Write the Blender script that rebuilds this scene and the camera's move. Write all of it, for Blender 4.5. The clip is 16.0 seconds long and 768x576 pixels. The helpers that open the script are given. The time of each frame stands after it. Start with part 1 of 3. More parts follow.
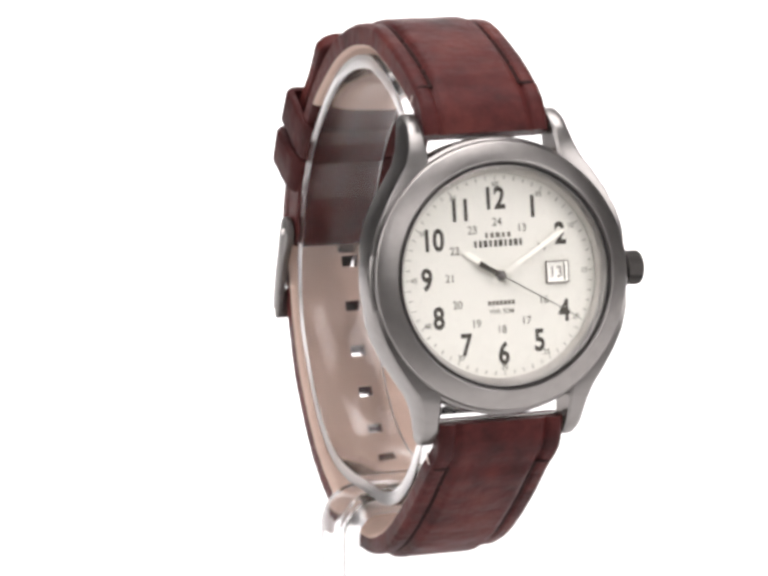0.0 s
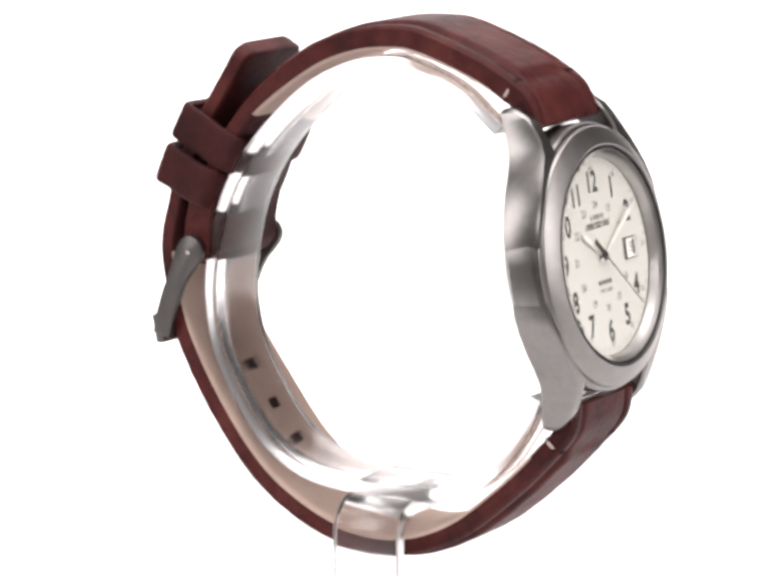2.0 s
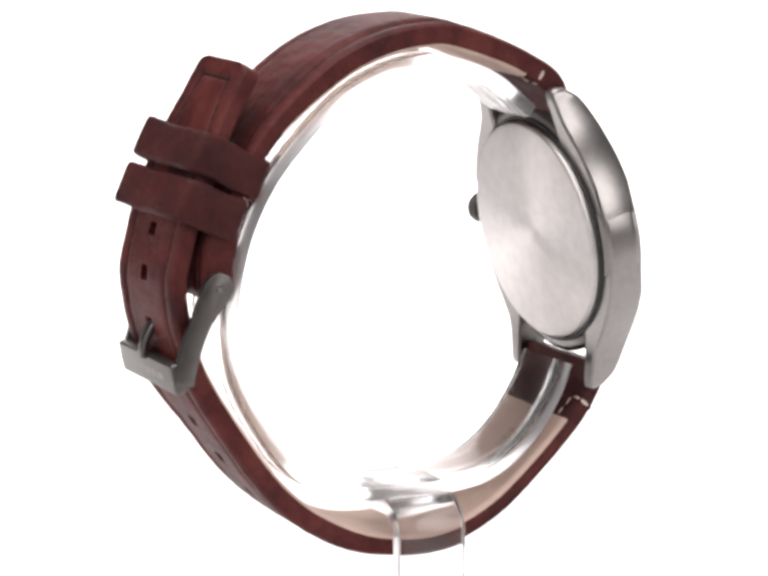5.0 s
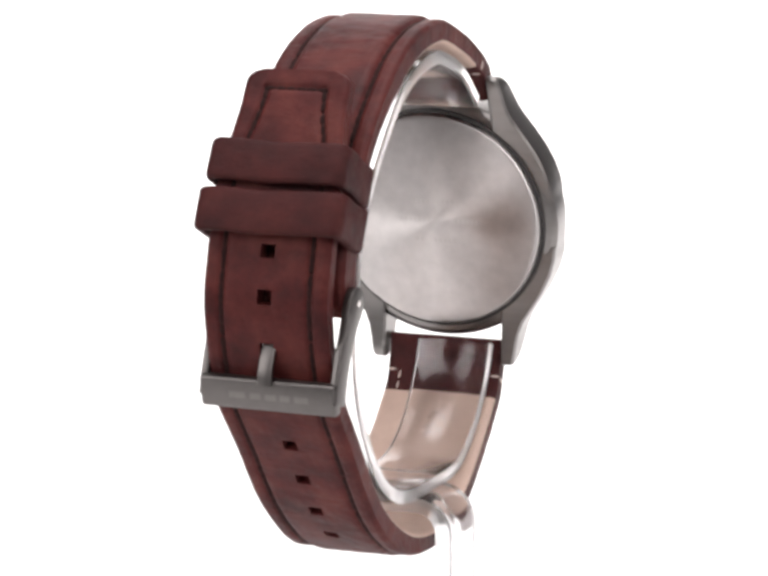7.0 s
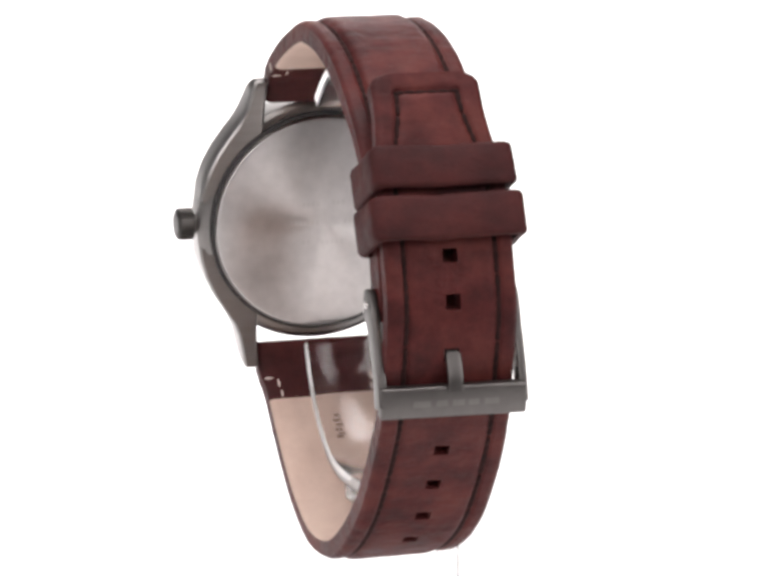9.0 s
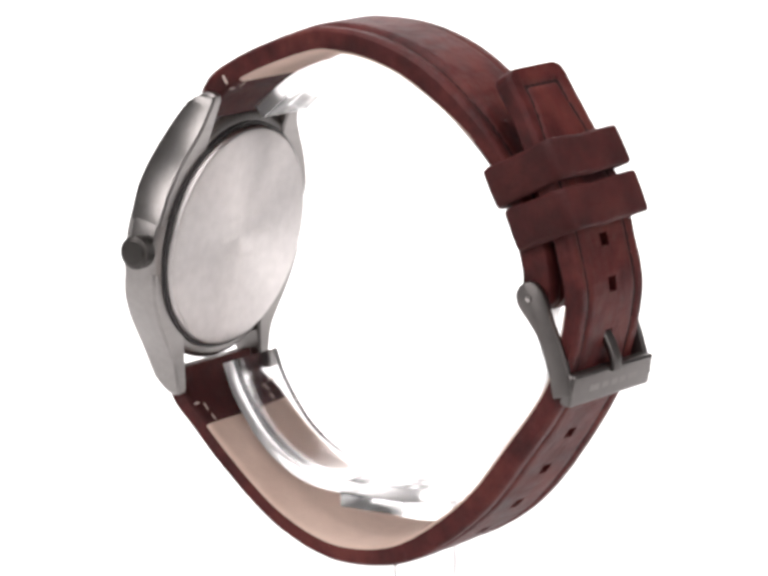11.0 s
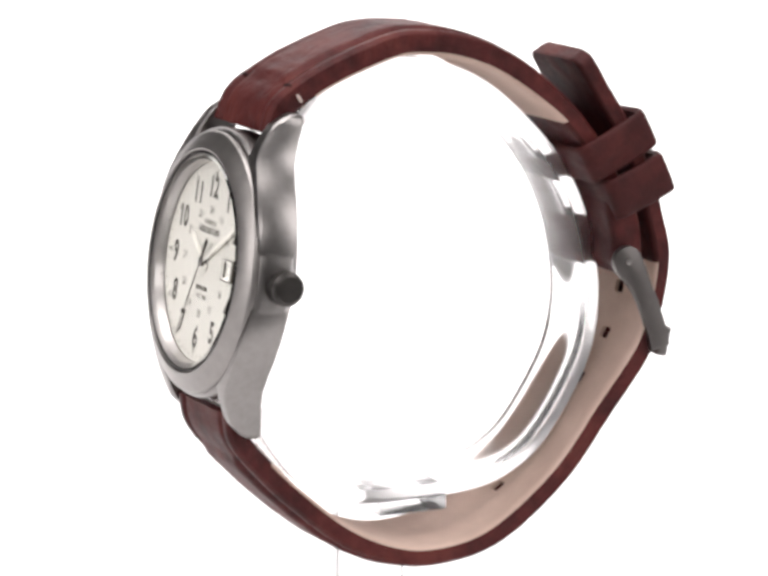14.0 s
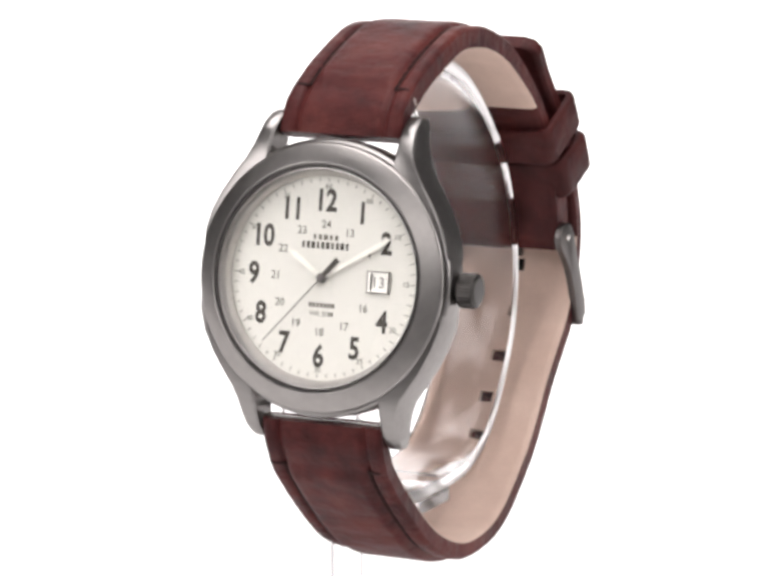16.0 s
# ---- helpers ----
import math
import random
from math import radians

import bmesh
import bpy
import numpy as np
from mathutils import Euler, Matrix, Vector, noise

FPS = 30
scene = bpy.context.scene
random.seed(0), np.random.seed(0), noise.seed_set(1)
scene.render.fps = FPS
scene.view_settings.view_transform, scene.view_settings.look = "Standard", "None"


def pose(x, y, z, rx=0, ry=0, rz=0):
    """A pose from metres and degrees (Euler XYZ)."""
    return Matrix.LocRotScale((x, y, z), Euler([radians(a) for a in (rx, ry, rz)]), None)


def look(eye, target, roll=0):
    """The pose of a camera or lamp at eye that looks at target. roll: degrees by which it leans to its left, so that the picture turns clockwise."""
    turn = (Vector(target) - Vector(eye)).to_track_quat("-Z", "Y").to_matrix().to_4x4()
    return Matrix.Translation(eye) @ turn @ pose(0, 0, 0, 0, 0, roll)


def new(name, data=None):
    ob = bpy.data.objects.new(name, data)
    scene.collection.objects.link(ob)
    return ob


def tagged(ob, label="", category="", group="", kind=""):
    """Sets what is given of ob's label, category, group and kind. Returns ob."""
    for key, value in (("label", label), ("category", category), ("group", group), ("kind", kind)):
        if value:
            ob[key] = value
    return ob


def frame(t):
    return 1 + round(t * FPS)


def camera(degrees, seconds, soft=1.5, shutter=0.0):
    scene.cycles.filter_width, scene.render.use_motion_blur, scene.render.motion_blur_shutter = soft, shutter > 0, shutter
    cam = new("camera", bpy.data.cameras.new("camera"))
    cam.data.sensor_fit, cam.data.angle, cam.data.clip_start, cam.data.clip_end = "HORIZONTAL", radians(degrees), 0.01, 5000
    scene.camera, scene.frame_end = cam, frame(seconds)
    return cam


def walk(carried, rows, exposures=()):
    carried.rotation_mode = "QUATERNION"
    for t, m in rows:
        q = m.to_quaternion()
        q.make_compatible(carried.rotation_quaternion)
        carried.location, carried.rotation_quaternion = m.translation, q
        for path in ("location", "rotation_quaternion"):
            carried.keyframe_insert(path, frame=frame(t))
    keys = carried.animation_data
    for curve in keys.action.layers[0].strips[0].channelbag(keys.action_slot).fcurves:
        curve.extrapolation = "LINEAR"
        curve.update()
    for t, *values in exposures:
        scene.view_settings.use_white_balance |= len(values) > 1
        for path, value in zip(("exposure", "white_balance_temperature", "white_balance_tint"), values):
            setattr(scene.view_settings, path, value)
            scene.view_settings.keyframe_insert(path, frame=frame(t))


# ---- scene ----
# ---------------------------------------------------------------- camera
# The watch turns on its display stand before a fixed camera.
cam = camera(12.5, 16.0, soft=3.6)
EYE = pose(0, -0.536, 0.1941, 90 - 10.411, 0, 0.211) @ pose(0, 0, 0, 0, 0, -0.160)
walk(cam, [(0, EYE), (16, EYE)], exposures=[(0, 0.0), (16, 0.0)])

# degrees by which the stand has turned, second by second
TURN = [(0, 19.92), (0.5, 29.59), (1, 39.43), (1.5, 49.35), (2, 59.26), (2.5, 69.1), (3, 78.9), (3.5, 88.74), (4, 98.6), (4.6, 110.5),
        (5.25, 123.5), (5.9, 136.5), (6.5, 148.46), (7, 158.35), (7.5, 168.2), (8, 178.0), (8.5, 187.84), (9, 197.7), (9.5, 207.55), (10.1, 219.35),
        (10.75, 232.1), (11.4, 244.85), (12, 256.63), (12.5, 266.42), (13, 276.21), (13.5, 286.0), (14, 295.76), (14.5, 305.55), (15, 315.33),
        (15.5, 325.03), (16, 334.62)]

# ---------------------------------------------------------------- light
world = bpy.data.worlds.new("studio_air")
scene.world = world
world.use_nodes = True
world.node_tree.nodes["Background"].inputs["Color"].default_value = (1.0, 0.99, 0.98, 1)
world.node_tree.nodes["Background"].inputs["Strength"].default_value = 0.3


def softbox(name, eye, target, w, h, watts, colour=(1, 0.957, 0.954)):
    lamp = bpy.data.lights.new(name, "AREA")
    lamp.shape, lamp.size, lamp.size_y, lamp.energy, lamp.color = "RECTANGLE", w, h, watts, colour
    ob = new(name, lamp)
    ob.matrix_world = look(eye, target)
    return ob


softbox("overhead_softbox", (0, -0.05, 1.2), (0, 0.08, 0.1), 1.0, 0.9, 14.5)
softbox("side_softbox", (-1.0, -0.5, 0.6), (0, 0, 0.1), 0.45, 0.8, 5.6)
softbox("side_softbox", (1.0, -0.5, 0.6), (0, 0, 0.1), 0.45, 0.8, 5.6)
softbox("front_softbox", (0, -1.2, 0.8), (0, 0, 0.1), 0.9, 0.4, 4.2)
# added fill lamp, turned away from the watch, that burns the sweep out to white
softbox("backdrop_fill_lamp", (0, 0.32, 0.95), (0, 1.32, 0.62), 1.0, 0.5, 34)

# ---------------------------------------------------------------- materials


def nodes_of(name):
    m = bpy.data.materials.new(name)
    m.use_nodes = True
    nt = m.node_tree
    return m, nt, nt.nodes["Principled BSDF"]


def link(nt, a, b):
    nt.links.new(a, b)


def noise_node(nt, scale, detail=4.0, stretch=None, rough=0.55):
    tc = nt.nodes.new("ShaderNodeTexCoord")
    n = nt.nodes.new("ShaderNodeTexNoise")
    n.inputs["Scale"].default_value, n.inputs["Detail"].default_value = scale, detail
    n.inputs["Roughness"].default_value = rough
    if stretch:
        mp = nt.nodes.new("ShaderNodeMapping")
        mp.inputs["Scale"].default_value = stretch
        link(nt, tc.outputs["Object"], mp.inputs["Vector"])
        link(nt, mp.outputs["Vector"], n.inputs["Vector"])
    else:
        link(nt, tc.outputs["Object"], n.inputs["Vector"])
    return n.outputs["Fac"]


def ramp(nt, fac, *stops):
    r = nt.nodes.new("ShaderNodeValToRGB")
    e = r.color_ramp.elements
    while len(e) < len(stops):
        e.new(0.5)
    for k, (p, c) in zip(e, stops):
        k.position, k.color = p, (*c, 1)
    link(nt, fac, r.inputs["Fac"])
    return r.outputs["Color"]


def blend(nt, fac, a, b, mode="MIX"):
    m = nt.nodes.new("ShaderNodeMix")
    m.data_type, m.blend_type = "RGBA", mode
    for v, sock in ((fac, m.inputs["Factor"]), (a, m.inputs["A"]), (b, m.inputs["B"])):
        if isinstance(v, (int, float)):
            sock.default_value = v
        elif isinstance(v, tuple):
            sock.default_value = (*v, 1)
        else:
            link(nt, v, sock)
    return m.outputs["Result"]


def bump(nt, p, height, strength, distance=0.0002):
    b = nt.nodes.new("ShaderNodeBump")
    b.inputs["Strength"].default_value, b.inputs["Distance"].default_value = strength, distance
    link(nt, height, b.inputs["Height"])
    link(nt, b.outputs["Normal"], p.inputs["Normal"])


def math_node(nt, op, a, b):
    n = nt.nodes.new("ShaderNodeMath")
    n.operation = op
    for v, sock in ((a, n.inputs[0]), (b, n.inputs[1])):
        if isinstance(v, (int, float)):
            sock.default_value = v
        else:
            link(nt, v, sock)
    return n.outputs["Value"]


def leather_mat(name, dark, mid, light, rough=0.5, relief=1.0):
    """Oiled leather: broad uneven dye, creases across the band, pores."""
    m, nt, p = nodes_of(name)
    big = ramp(nt, noise_node(nt, 120, 4, None, 0.6), (0.33, dark), (0.5, mid), (0.68, light))
    crease = noise_node(nt, 430, 3, (0.5, 1, 1), 0.5)
    pores = noise_node(nt, 2100, 4, None, 0.6)
    worn = ramp(nt, crease, (0.34, tuple(1 - 0.12 * relief for _ in range(3))), (0.5, (1.0, 1.0, 1.0)), (0.7, tuple(1 + 0.06 * relief for _ in range(3))))
    speck = ramp(nt, pores, (0.3, tuple(1 - 0.1 * relief for _ in range(3))), (0.62, (1.03, 1.03, 1.03)))
    link(nt, blend(nt, 1.0, blend(nt, 1.0, big, worn, "MULTIPLY"), speck, "MULTIPLY"), p.inputs["Base Color"])
    r = nt.nodes.new("ShaderNodeMapRange")
    r.inputs["To Min"].default_value, r.inputs["To Max"].default_value = rough * 0.8, rough * 1.25
    link(nt, crease, r.inputs["Value"])
    link(nt, r.outputs["Result"], p.inputs["Roughness"])
    p.inputs["Specular IOR Level"].default_value = 0.2
    height = math_node(nt, "ADD", math_node(nt, "MULTIPLY", crease, 1.0), math_node(nt, "MULTIPLY", pores, 0.35))
    bump(nt, p, height, 0.6 * relief, 0.0005)
    return m


def metal_mat(name, colour, rough, grain=None, aniso=0.0):
    m, nt, p = nodes_of(name)
    p.inputs["Metallic"].default_value = 1.0
    n = noise_node(nt, 900, 4, grain) if grain else noise_node(nt, 500, 4)
    c0 = tuple(c * 0.93 for c in colour)
    c1 = tuple(min(1, c * 1.06) for c in colour)
    link(nt, ramp(nt, n, (0.3, c0), (0.7, c1)), p.inputs["Base Color"])
    r = nt.nodes.new("ShaderNodeMapRange")
    r.inputs["To Min"].default_value, r.inputs["To Max"].default_value = rough * 0.9, rough * 1.12
    link(nt, n, r.inputs["Value"])
    link(nt, r.outputs["Result"], p.inputs["Roughness"])
    if not grain:
        bump(nt, p, n, 0.05, 0.00003)
    if aniso:
        tan = nt.nodes.new("ShaderNodeTangent")
        tan.direction_type, tan.axis = "RADIAL", "Z"
        link(nt, tan.outputs["Tangent"], p.inputs["Tangent"])
        p.inputs["Anisotropic"].default_value = aniso
    return m


def plain_mat(name, colour, rough=0.6, metal=0.0, spread=0.08):
    m, nt, p = nodes_of(name)
    n = noise_node(nt, 700, 4)
    link(nt, ramp(nt, n, (0.3, tuple(c * (1 - spread) for c in colour)), (0.7, tuple(min(1, c * (1 + spread)) for c in colour))), p.inputs["Base Color"])
    p.inputs["Roughness"].default_value, p.inputs["Metallic"].default_value = rough, metal
    p.inputs["Specular IOR Level"].default_value = 0.3
    return m


def clear_mat(name, ior, colour=(1, 1, 1), rough=0.0):
    m, nt, p = nodes_of(name)
    p.inputs["Base Color"].default_value = (*colour, 1)
    p.inputs["Transmission Weight"].default_value = 1.0
    p.inputs["Roughness"].default_value, p.inputs["IOR"].default_value = rough, ior
    return m


LEATHER = leather_mat("brown_leather", (0.042, 0.0076, 0.0080), (0.080, 0.0146, 0.0138), (0.118, 0.0265, 0.0218))
KEEPER = leather_mat("keeper_leather", (0.038, 0.0078, 0.0080), (0.056, 0.0115, 0.0112), (0.078, 0.0168, 0.0148), 0.6)
LINING = leather_mat("tan_lining", (0.55, 0.405, 0.335), (0.60, 0.45, 0.375), (0.65, 0.495, 0.415), 0.75, 0.12)
THREAD = plain_mat("dark_thread", (0.024, 0.0078, 0.0072), 0.95, 0.0, 0.3)
PRINT = plain_mat("faded_print", (0.33, 0.225, 0.175), 0.8)
PALE_THREAD = plain_mat("pale_thread", (0.62, 0.50, 0.45), 0.8, 0.0, 0.1)
BRUSHED = metal_mat("brushed_steel", (0.285, 0.271, 0.264), 0.31, (0.15, 1, 1))
BEZEL = metal_mat("turned_steel", (0.325, 0.308, 0.298), 0.34, aniso=0.65)
REHAUT = metal_mat("satin_silver", (0.56, 0.54, 0.525), 0.36)
POLISHED = metal_mat("polished_steel", (0.55, 0.52, 0.50), 0.16)
BACKPLATE = metal_mat("stainless_caseback", (0.63, 0.60, 0.59), 0.38, aniso=0.92)
ETCH = metal_mat("worn_gunmetal", (0.20, 0.187, 0.180), 0.40)
ENGRAVED = metal_mat("etched_steel", (0.585, 0.555, 0.543), 0.34)
GUNMETAL = metal_mat("gunmetal", (0.158, 0.147, 0.142), 0.40)
DARKSTEEL = metal_mat("dark_steel", (0.075, 0.070, 0.067), 0.38)
GAP = plain_mat("gap_shade", (0.05, 0.047, 0.047), 0.5)
DIALPAINT = plain_mat("cream_dial", (0.635, 0.624, 0.572), 0.55, 0.0, 0.02)
INK = plain_mat("dark_ink", (0.05, 0.044, 0.037), 0.6)
GREYINK = plain_mat("grey_ink", (0.13, 0.118, 0.10), 0.6)
WHITEPAINT = plain_mat("white_card", (0.86, 0.85, 0.80), 0.6, 0.0, 0.02)
HAND_PAINT = plain_mat("silvered_hand", (0.70, 0.685, 0.63), 0.45, 0.0, 0.04)
LUME = plain_mat("pale_lume", (0.80, 0.785, 0.71), 0.5, 0.0, 0.02)
CRYSTAL = clear_mat("mineral_glass", 1.16)
ACRYLIC = clear_mat("clear_acrylic", 1.45, (0.985, 0.98, 0.983), 0.11)
SAWN = clear_mat("frosted_acrylic_edge", 1.45, (0.985, 0.97, 0.972), 0.3)
SWEEP = plain_mat("white_paper", (0.88, 0.88, 0.88), 0.9, 0.0, 0.01)
WALLPAINT = plain_mat("grey_studio_paint", (0.2, 0.2, 0.2), 0.9, 0.0, 0.05)

# ---------------------------------------------------------------- helpers
MM = 0.001
X0 = 3.98            # the watch's middle plane, off the turning axis


def part(name, bm, material, parent, label="", smooth=35, base=(0.0, 0.0, 0.0)):
    """Links a bmesh in millimetres as one mesh object."""
    bmesh.ops.recalc_face_normals(bm, faces=bm.faces)
    lim = radians(smooth)
    for f in bm.faces:
        f.smooth = True
    for e in bm.edges:
        if len(e.link_faces) == 2 and e.calc_face_angle(0) > lim:
            e.smooth = False
    bmesh.ops.transform(bm, matrix=Matrix.Diagonal((MM, MM, MM, 1)) @ Matrix.Translation(-Vector(base)), verts=bm.verts)
    me = bpy.data.meshes.new(name)
    bm.to_mesh(me)
    bm.free()
    for mat in (material if isinstance(material, (list, tuple)) else [material]):
        me.materials.append(mat)
    ob = new(name, me)
    if parent:
        ob.parent = parent
    if label:
        ob["label"] = label
    return ob


def spline(pts, step):
    """An even walk along a smooth curve through pts."""
    pts = [np.array(p, float) for p in pts]
    out = []
    ext = [2 * pts[0] - pts[1]] + pts + [2 * pts[-1] - pts[-2]]
    for i in range(1, len(ext) - 2):
        p0, p1, p2, p3 = ext[i - 1:i + 3]
        for k in range(24):
            t = k / 24
            out.append(0.5 * (2 * p1 + (p2 - p0) * t + (2 * p0 - 5 * p1 + 4 * p2 - p3) * t * t + (3 * p1 - p0 - 3 * p2 + p3) * t ** 3))
    out.append(pts[-1])
    out = np.array(out)
    d = np.concatenate([[0], np.cumsum(np.linalg.norm(np.diff(out, axis=0), axis=1))])
    n = max(2, int(d[-1] / step))
    s = np.linspace(0, d[-1], n + 1)
    p = np.stack([np.interp(s, d, out[:, k]) for k in range(out.shape[1])], 1)
    g = np.gradient(p, axis=0)
    g /= np.linalg.norm(g, axis=1)[:, None]
    return s, p, g


def slab(top, bottom, mask):
    """A closed sheet of cells: grids of points for both faces, and which cells are there."""
    ni, nj = mask.shape
    bm = bmesh.new()
    tv, bv = {}, {}

    def v(store, grid, i, j):
        if (i, j) not in store:
            store[i, j] = bm.verts.new(grid[i][j])
        return store[i, j]
    for i in range(ni):
        for j in range(nj):
            if not mask[i, j]:
                continue
            q = [(i, j), (i + 1, j), (i + 1, j + 1), (i, j + 1)]
            bm.faces.new([v(tv, top, *c) for c in q])
            bm.faces.new([v(bv, bottom, *c) for c in reversed(q)])
            for (a, b, di, dj) in ((q[0], q[1], 0, -1), (q[1], q[2], 1, 0), (q[2], q[3], 0, 1), (q[3], q[0], -1, 0)):
                k, l = i + di, j + dj
                if not (0 <= k < ni and 0 <= l < nj and mask[k, l]):
                    bm.faces.new([v(tv, top, *b), v(tv, top, *a), v(bv, bottom, *a), v(bv, bottom, *b)])
    return bm


def lathe(profile, seg=96, closed=True):
    """Turns a list of (r, z) about z."""
    bm = bmesh.new()
    rings = [[bm.verts.new((r * math.cos(2 * math.pi * k / seg), r * math.sin(2 * math.pi * k / seg), z)) for k in range(seg)] if r > 1e-6
             else [bm.verts.new((0, 0, z))] for r, z in profile]
    pairs = list(zip(rings, rings[1:])) + ([(rings[-1], rings[0])] if closed else [])
    for a, b in pairs:
        for k in range(seg):
            l = (k + 1) % seg
            if len(a) == 1 and len(b) == 1:
                continue
            if len(a) == 1:
                bm.faces.new((a[0], b[k], b[l]))
            elif len(b) == 1:
                bm.faces.new((a[k], b[0], a[l]))
            else:
                bm.faces.new((a[k], b[k], b[l], a[l]))
    return bm


def box(x0, x1, y0, y1, z0, z1, bevel=0.0, seg=2):
    bm = bmesh.new()
    bmesh.ops.create_cube(bm, size=1)
    bmesh.ops.transform(bm, matrix=Matrix.Translation(((x0 + x1) / 2, (y0 + y1) / 2, (z0 + z1) / 2)) @ Matrix.Diagonal((x1 - x0, y1 - y0, z1 - z0, 1)), verts=bm.verts)
    if bevel:
        bmesh.ops.bevel(bm, geom=list(bm.edges), offset=bevel, segments=seg, affect="EDGES", profile=0.5)
    return bm


def prism(outline, h0, h1, bevel=0.0):
    """A flat outline in x, y raised from h0 to h1."""
    bm = bmesh.new()
    f = bm.faces.new([bm.verts.new((x, y, h0)) for x, y in outline])
    up = bmesh.ops.extrude_face_region(bm, geom=[f])
    bmesh.ops.translate(bm, vec=(0, 0, h1 - h0), verts=[g for g in up["geom"] if isinstance(g, bmesh.types.BMVert)])
    if bevel:
        bmesh.ops.bevel(bm, geom=[e for e in bm.edges], offset=bevel, segments=2, affect="EDGES", profile=0.5)
    return bm


def move(bm, m):
    bmesh.ops.transform(bm, matrix=m, verts=bm.verts)
    return bm


def merge(*bms):
    out = bms[0]
    for b in bms[1:]:
        me = bpy.data.meshes.new("x")
        b.to_mesh(me)
        b.free()
        out.from_mesh(me)
        bpy.data.meshes.remove(me)
    return out


def lettering(text, size, fat=0.0, squeeze=1.0, slant=0.0):
    """Characters centred on the origin, lying in x, y, as a bmesh."""
    cu = bpy.data.curves.new("letters", "FONT")
    cu.body, cu.size, cu.align_x, cu.align_y, cu.offset, cu.shear, cu.resolution_u = text, size, "CENTER", "CENTER", fat, slant, 4
    ob = bpy.data.objects.new("letters", cu)
    me = ob.to_mesh()
    bm = bmesh.new()
    bm.from_mesh(me)
    ob.to_mesh_clear()
    bpy.data.objects.remove(ob)
    bpy.data.curves.remove(cu)
    xs, ys = [v.co.x for v in bm.verts], [v.co.y for v in bm.verts]
    cx, cy = (min(xs) + max(xs)) / 2, (min(ys) + max(ys)) / 2
    move(bm, Matrix.Diagonal((squeeze, 1, 1, 1)) @ Matrix.Translation((-cx, -cy, 0)))
    return bm


# ---------------------------------------------------------------- studio
def studio():
    n = 24
    prof = [(-0.17, 0.0), (0.2, 0.0), (0.9, 0.0)] + [(0.9 + 0.6 * math.sin(a), 0.6 - 0.6 * math.cos(a)) for a in (math.pi / 2 * k / n for k in range(1, n + 1))] + [(1.5, 2.6)]
    bm = bmesh.new()
    rows = [[bm.verts.new((x * 1000, y * 1000, z * 1000)) for x in (-0.65, 0.65)] for y, z in prof]
    low = [[bm.verts.new((x * 1000, y * 1000 + 4, z * 1000 - 4)) for x in (-0.65, 0.65)] for y, z in prof]
    for a, b in zip(rows, rows[1:]):
        bm.faces.new((a[0], a[1], b[1], b[0]))
    for a, b in zip(low, low[1:]):
        bm.faces.new((b[0], b[1], a[1], a[0]))
    tagged(part("backdrop", bm, SWEEP, None, smooth=60), "seamless white paper sweep under and behind the watch", "backdrop", kind="structure")
    for name, b in (("floor", (-2300, 2300, -3100, 1700, -60, -12)), ("ceiling", (-2300, 2300, -3100, 1700, 2650, 2700)),
                    ("wall_north", (-2300, 2300, 1700, 1750, -60, 2700)), ("wall_south", (-2300, 2300, -3150, -3100, -60, 2700)),
                    ("wall_west", (-2350, -2300, -3150, 1750, -60, 2700)), ("wall_east", (2300, 2350, -3150, 1750, -60, 2700))):
        tagged(part(name, box(*b), WALLPAINT, None), "plain grey painted studio surface round the set", "wall", kind="structure")


studio()

# ---------------------------------------------------------------- display stand

def empty(name, z):
    ob = new(name)
    ob.empty_display_size = 0.01
    ob.location = (0, 0, z * MM)
    return ob


RING = [(-21, 122.5), (-14, 128.0), (-6, 131.0), (-2, 131.4), (4.5, 130.3), (12, 126.8), (19, 120.8), (24.6, 114.3), (28.4, 107), (30.4, 99.5), (31.0, 92),
        (29.6, 84), (25.6, 76.4), (20.6, 70), (14.5, 66.2), (8, 64.8), (-1, 64.5), (-10, 64.8), (-15.5, 66.6), (-21, 70.8), (-25.5, 77), (-27.6, 82)]


def rounded_rect(w, h, r, seg=5):
    out = []
    for cx, cy, a0 in ((w - r, h - r, 0), (-w + r, h - r, 90), (-w + r, -h + r, 180), (w - r, -h + r, 270)):
        for k in range(seg + 1):
            a = radians(a0 + 90 * k / seg)
            out.append((cx + r * math.cos(a), cy + r * math.sin(a)))
    return out


def sweep_yz(points, grads, section, x_of=0.0):
    """Carries a closed section (x, across) along a path in the y, z plane."""
    bm = bmesh.new()
    rings = []
    for (y, z), (gy, gz) in zip(points, grads):
        ny, nz = gz, -gy
        rings.append([bm.verts.new((x_of + sx, y + ny * sn, z + nz * sn)) for sx, sn in section])
    n = len(section)
    for a, b in zip(rings, rings[1:]):
        for k in range(n):
            l = (k + 1) % n
            bm.faces.new((a[k], b[k], b[l], a[l]))
    bm.faces.new(rings[0])
    bm.faces.new(list(reversed(rings[-1])))
    return bm


def frost(bm, axis):
    """The sawn edges, which look along one axis, are matt."""
    bmesh.ops.recalc_face_normals(bm, faces=bm.faces)
    for f in bm.faces:
        f.material_index = int(abs(f.normal[axis]) > 0.6)


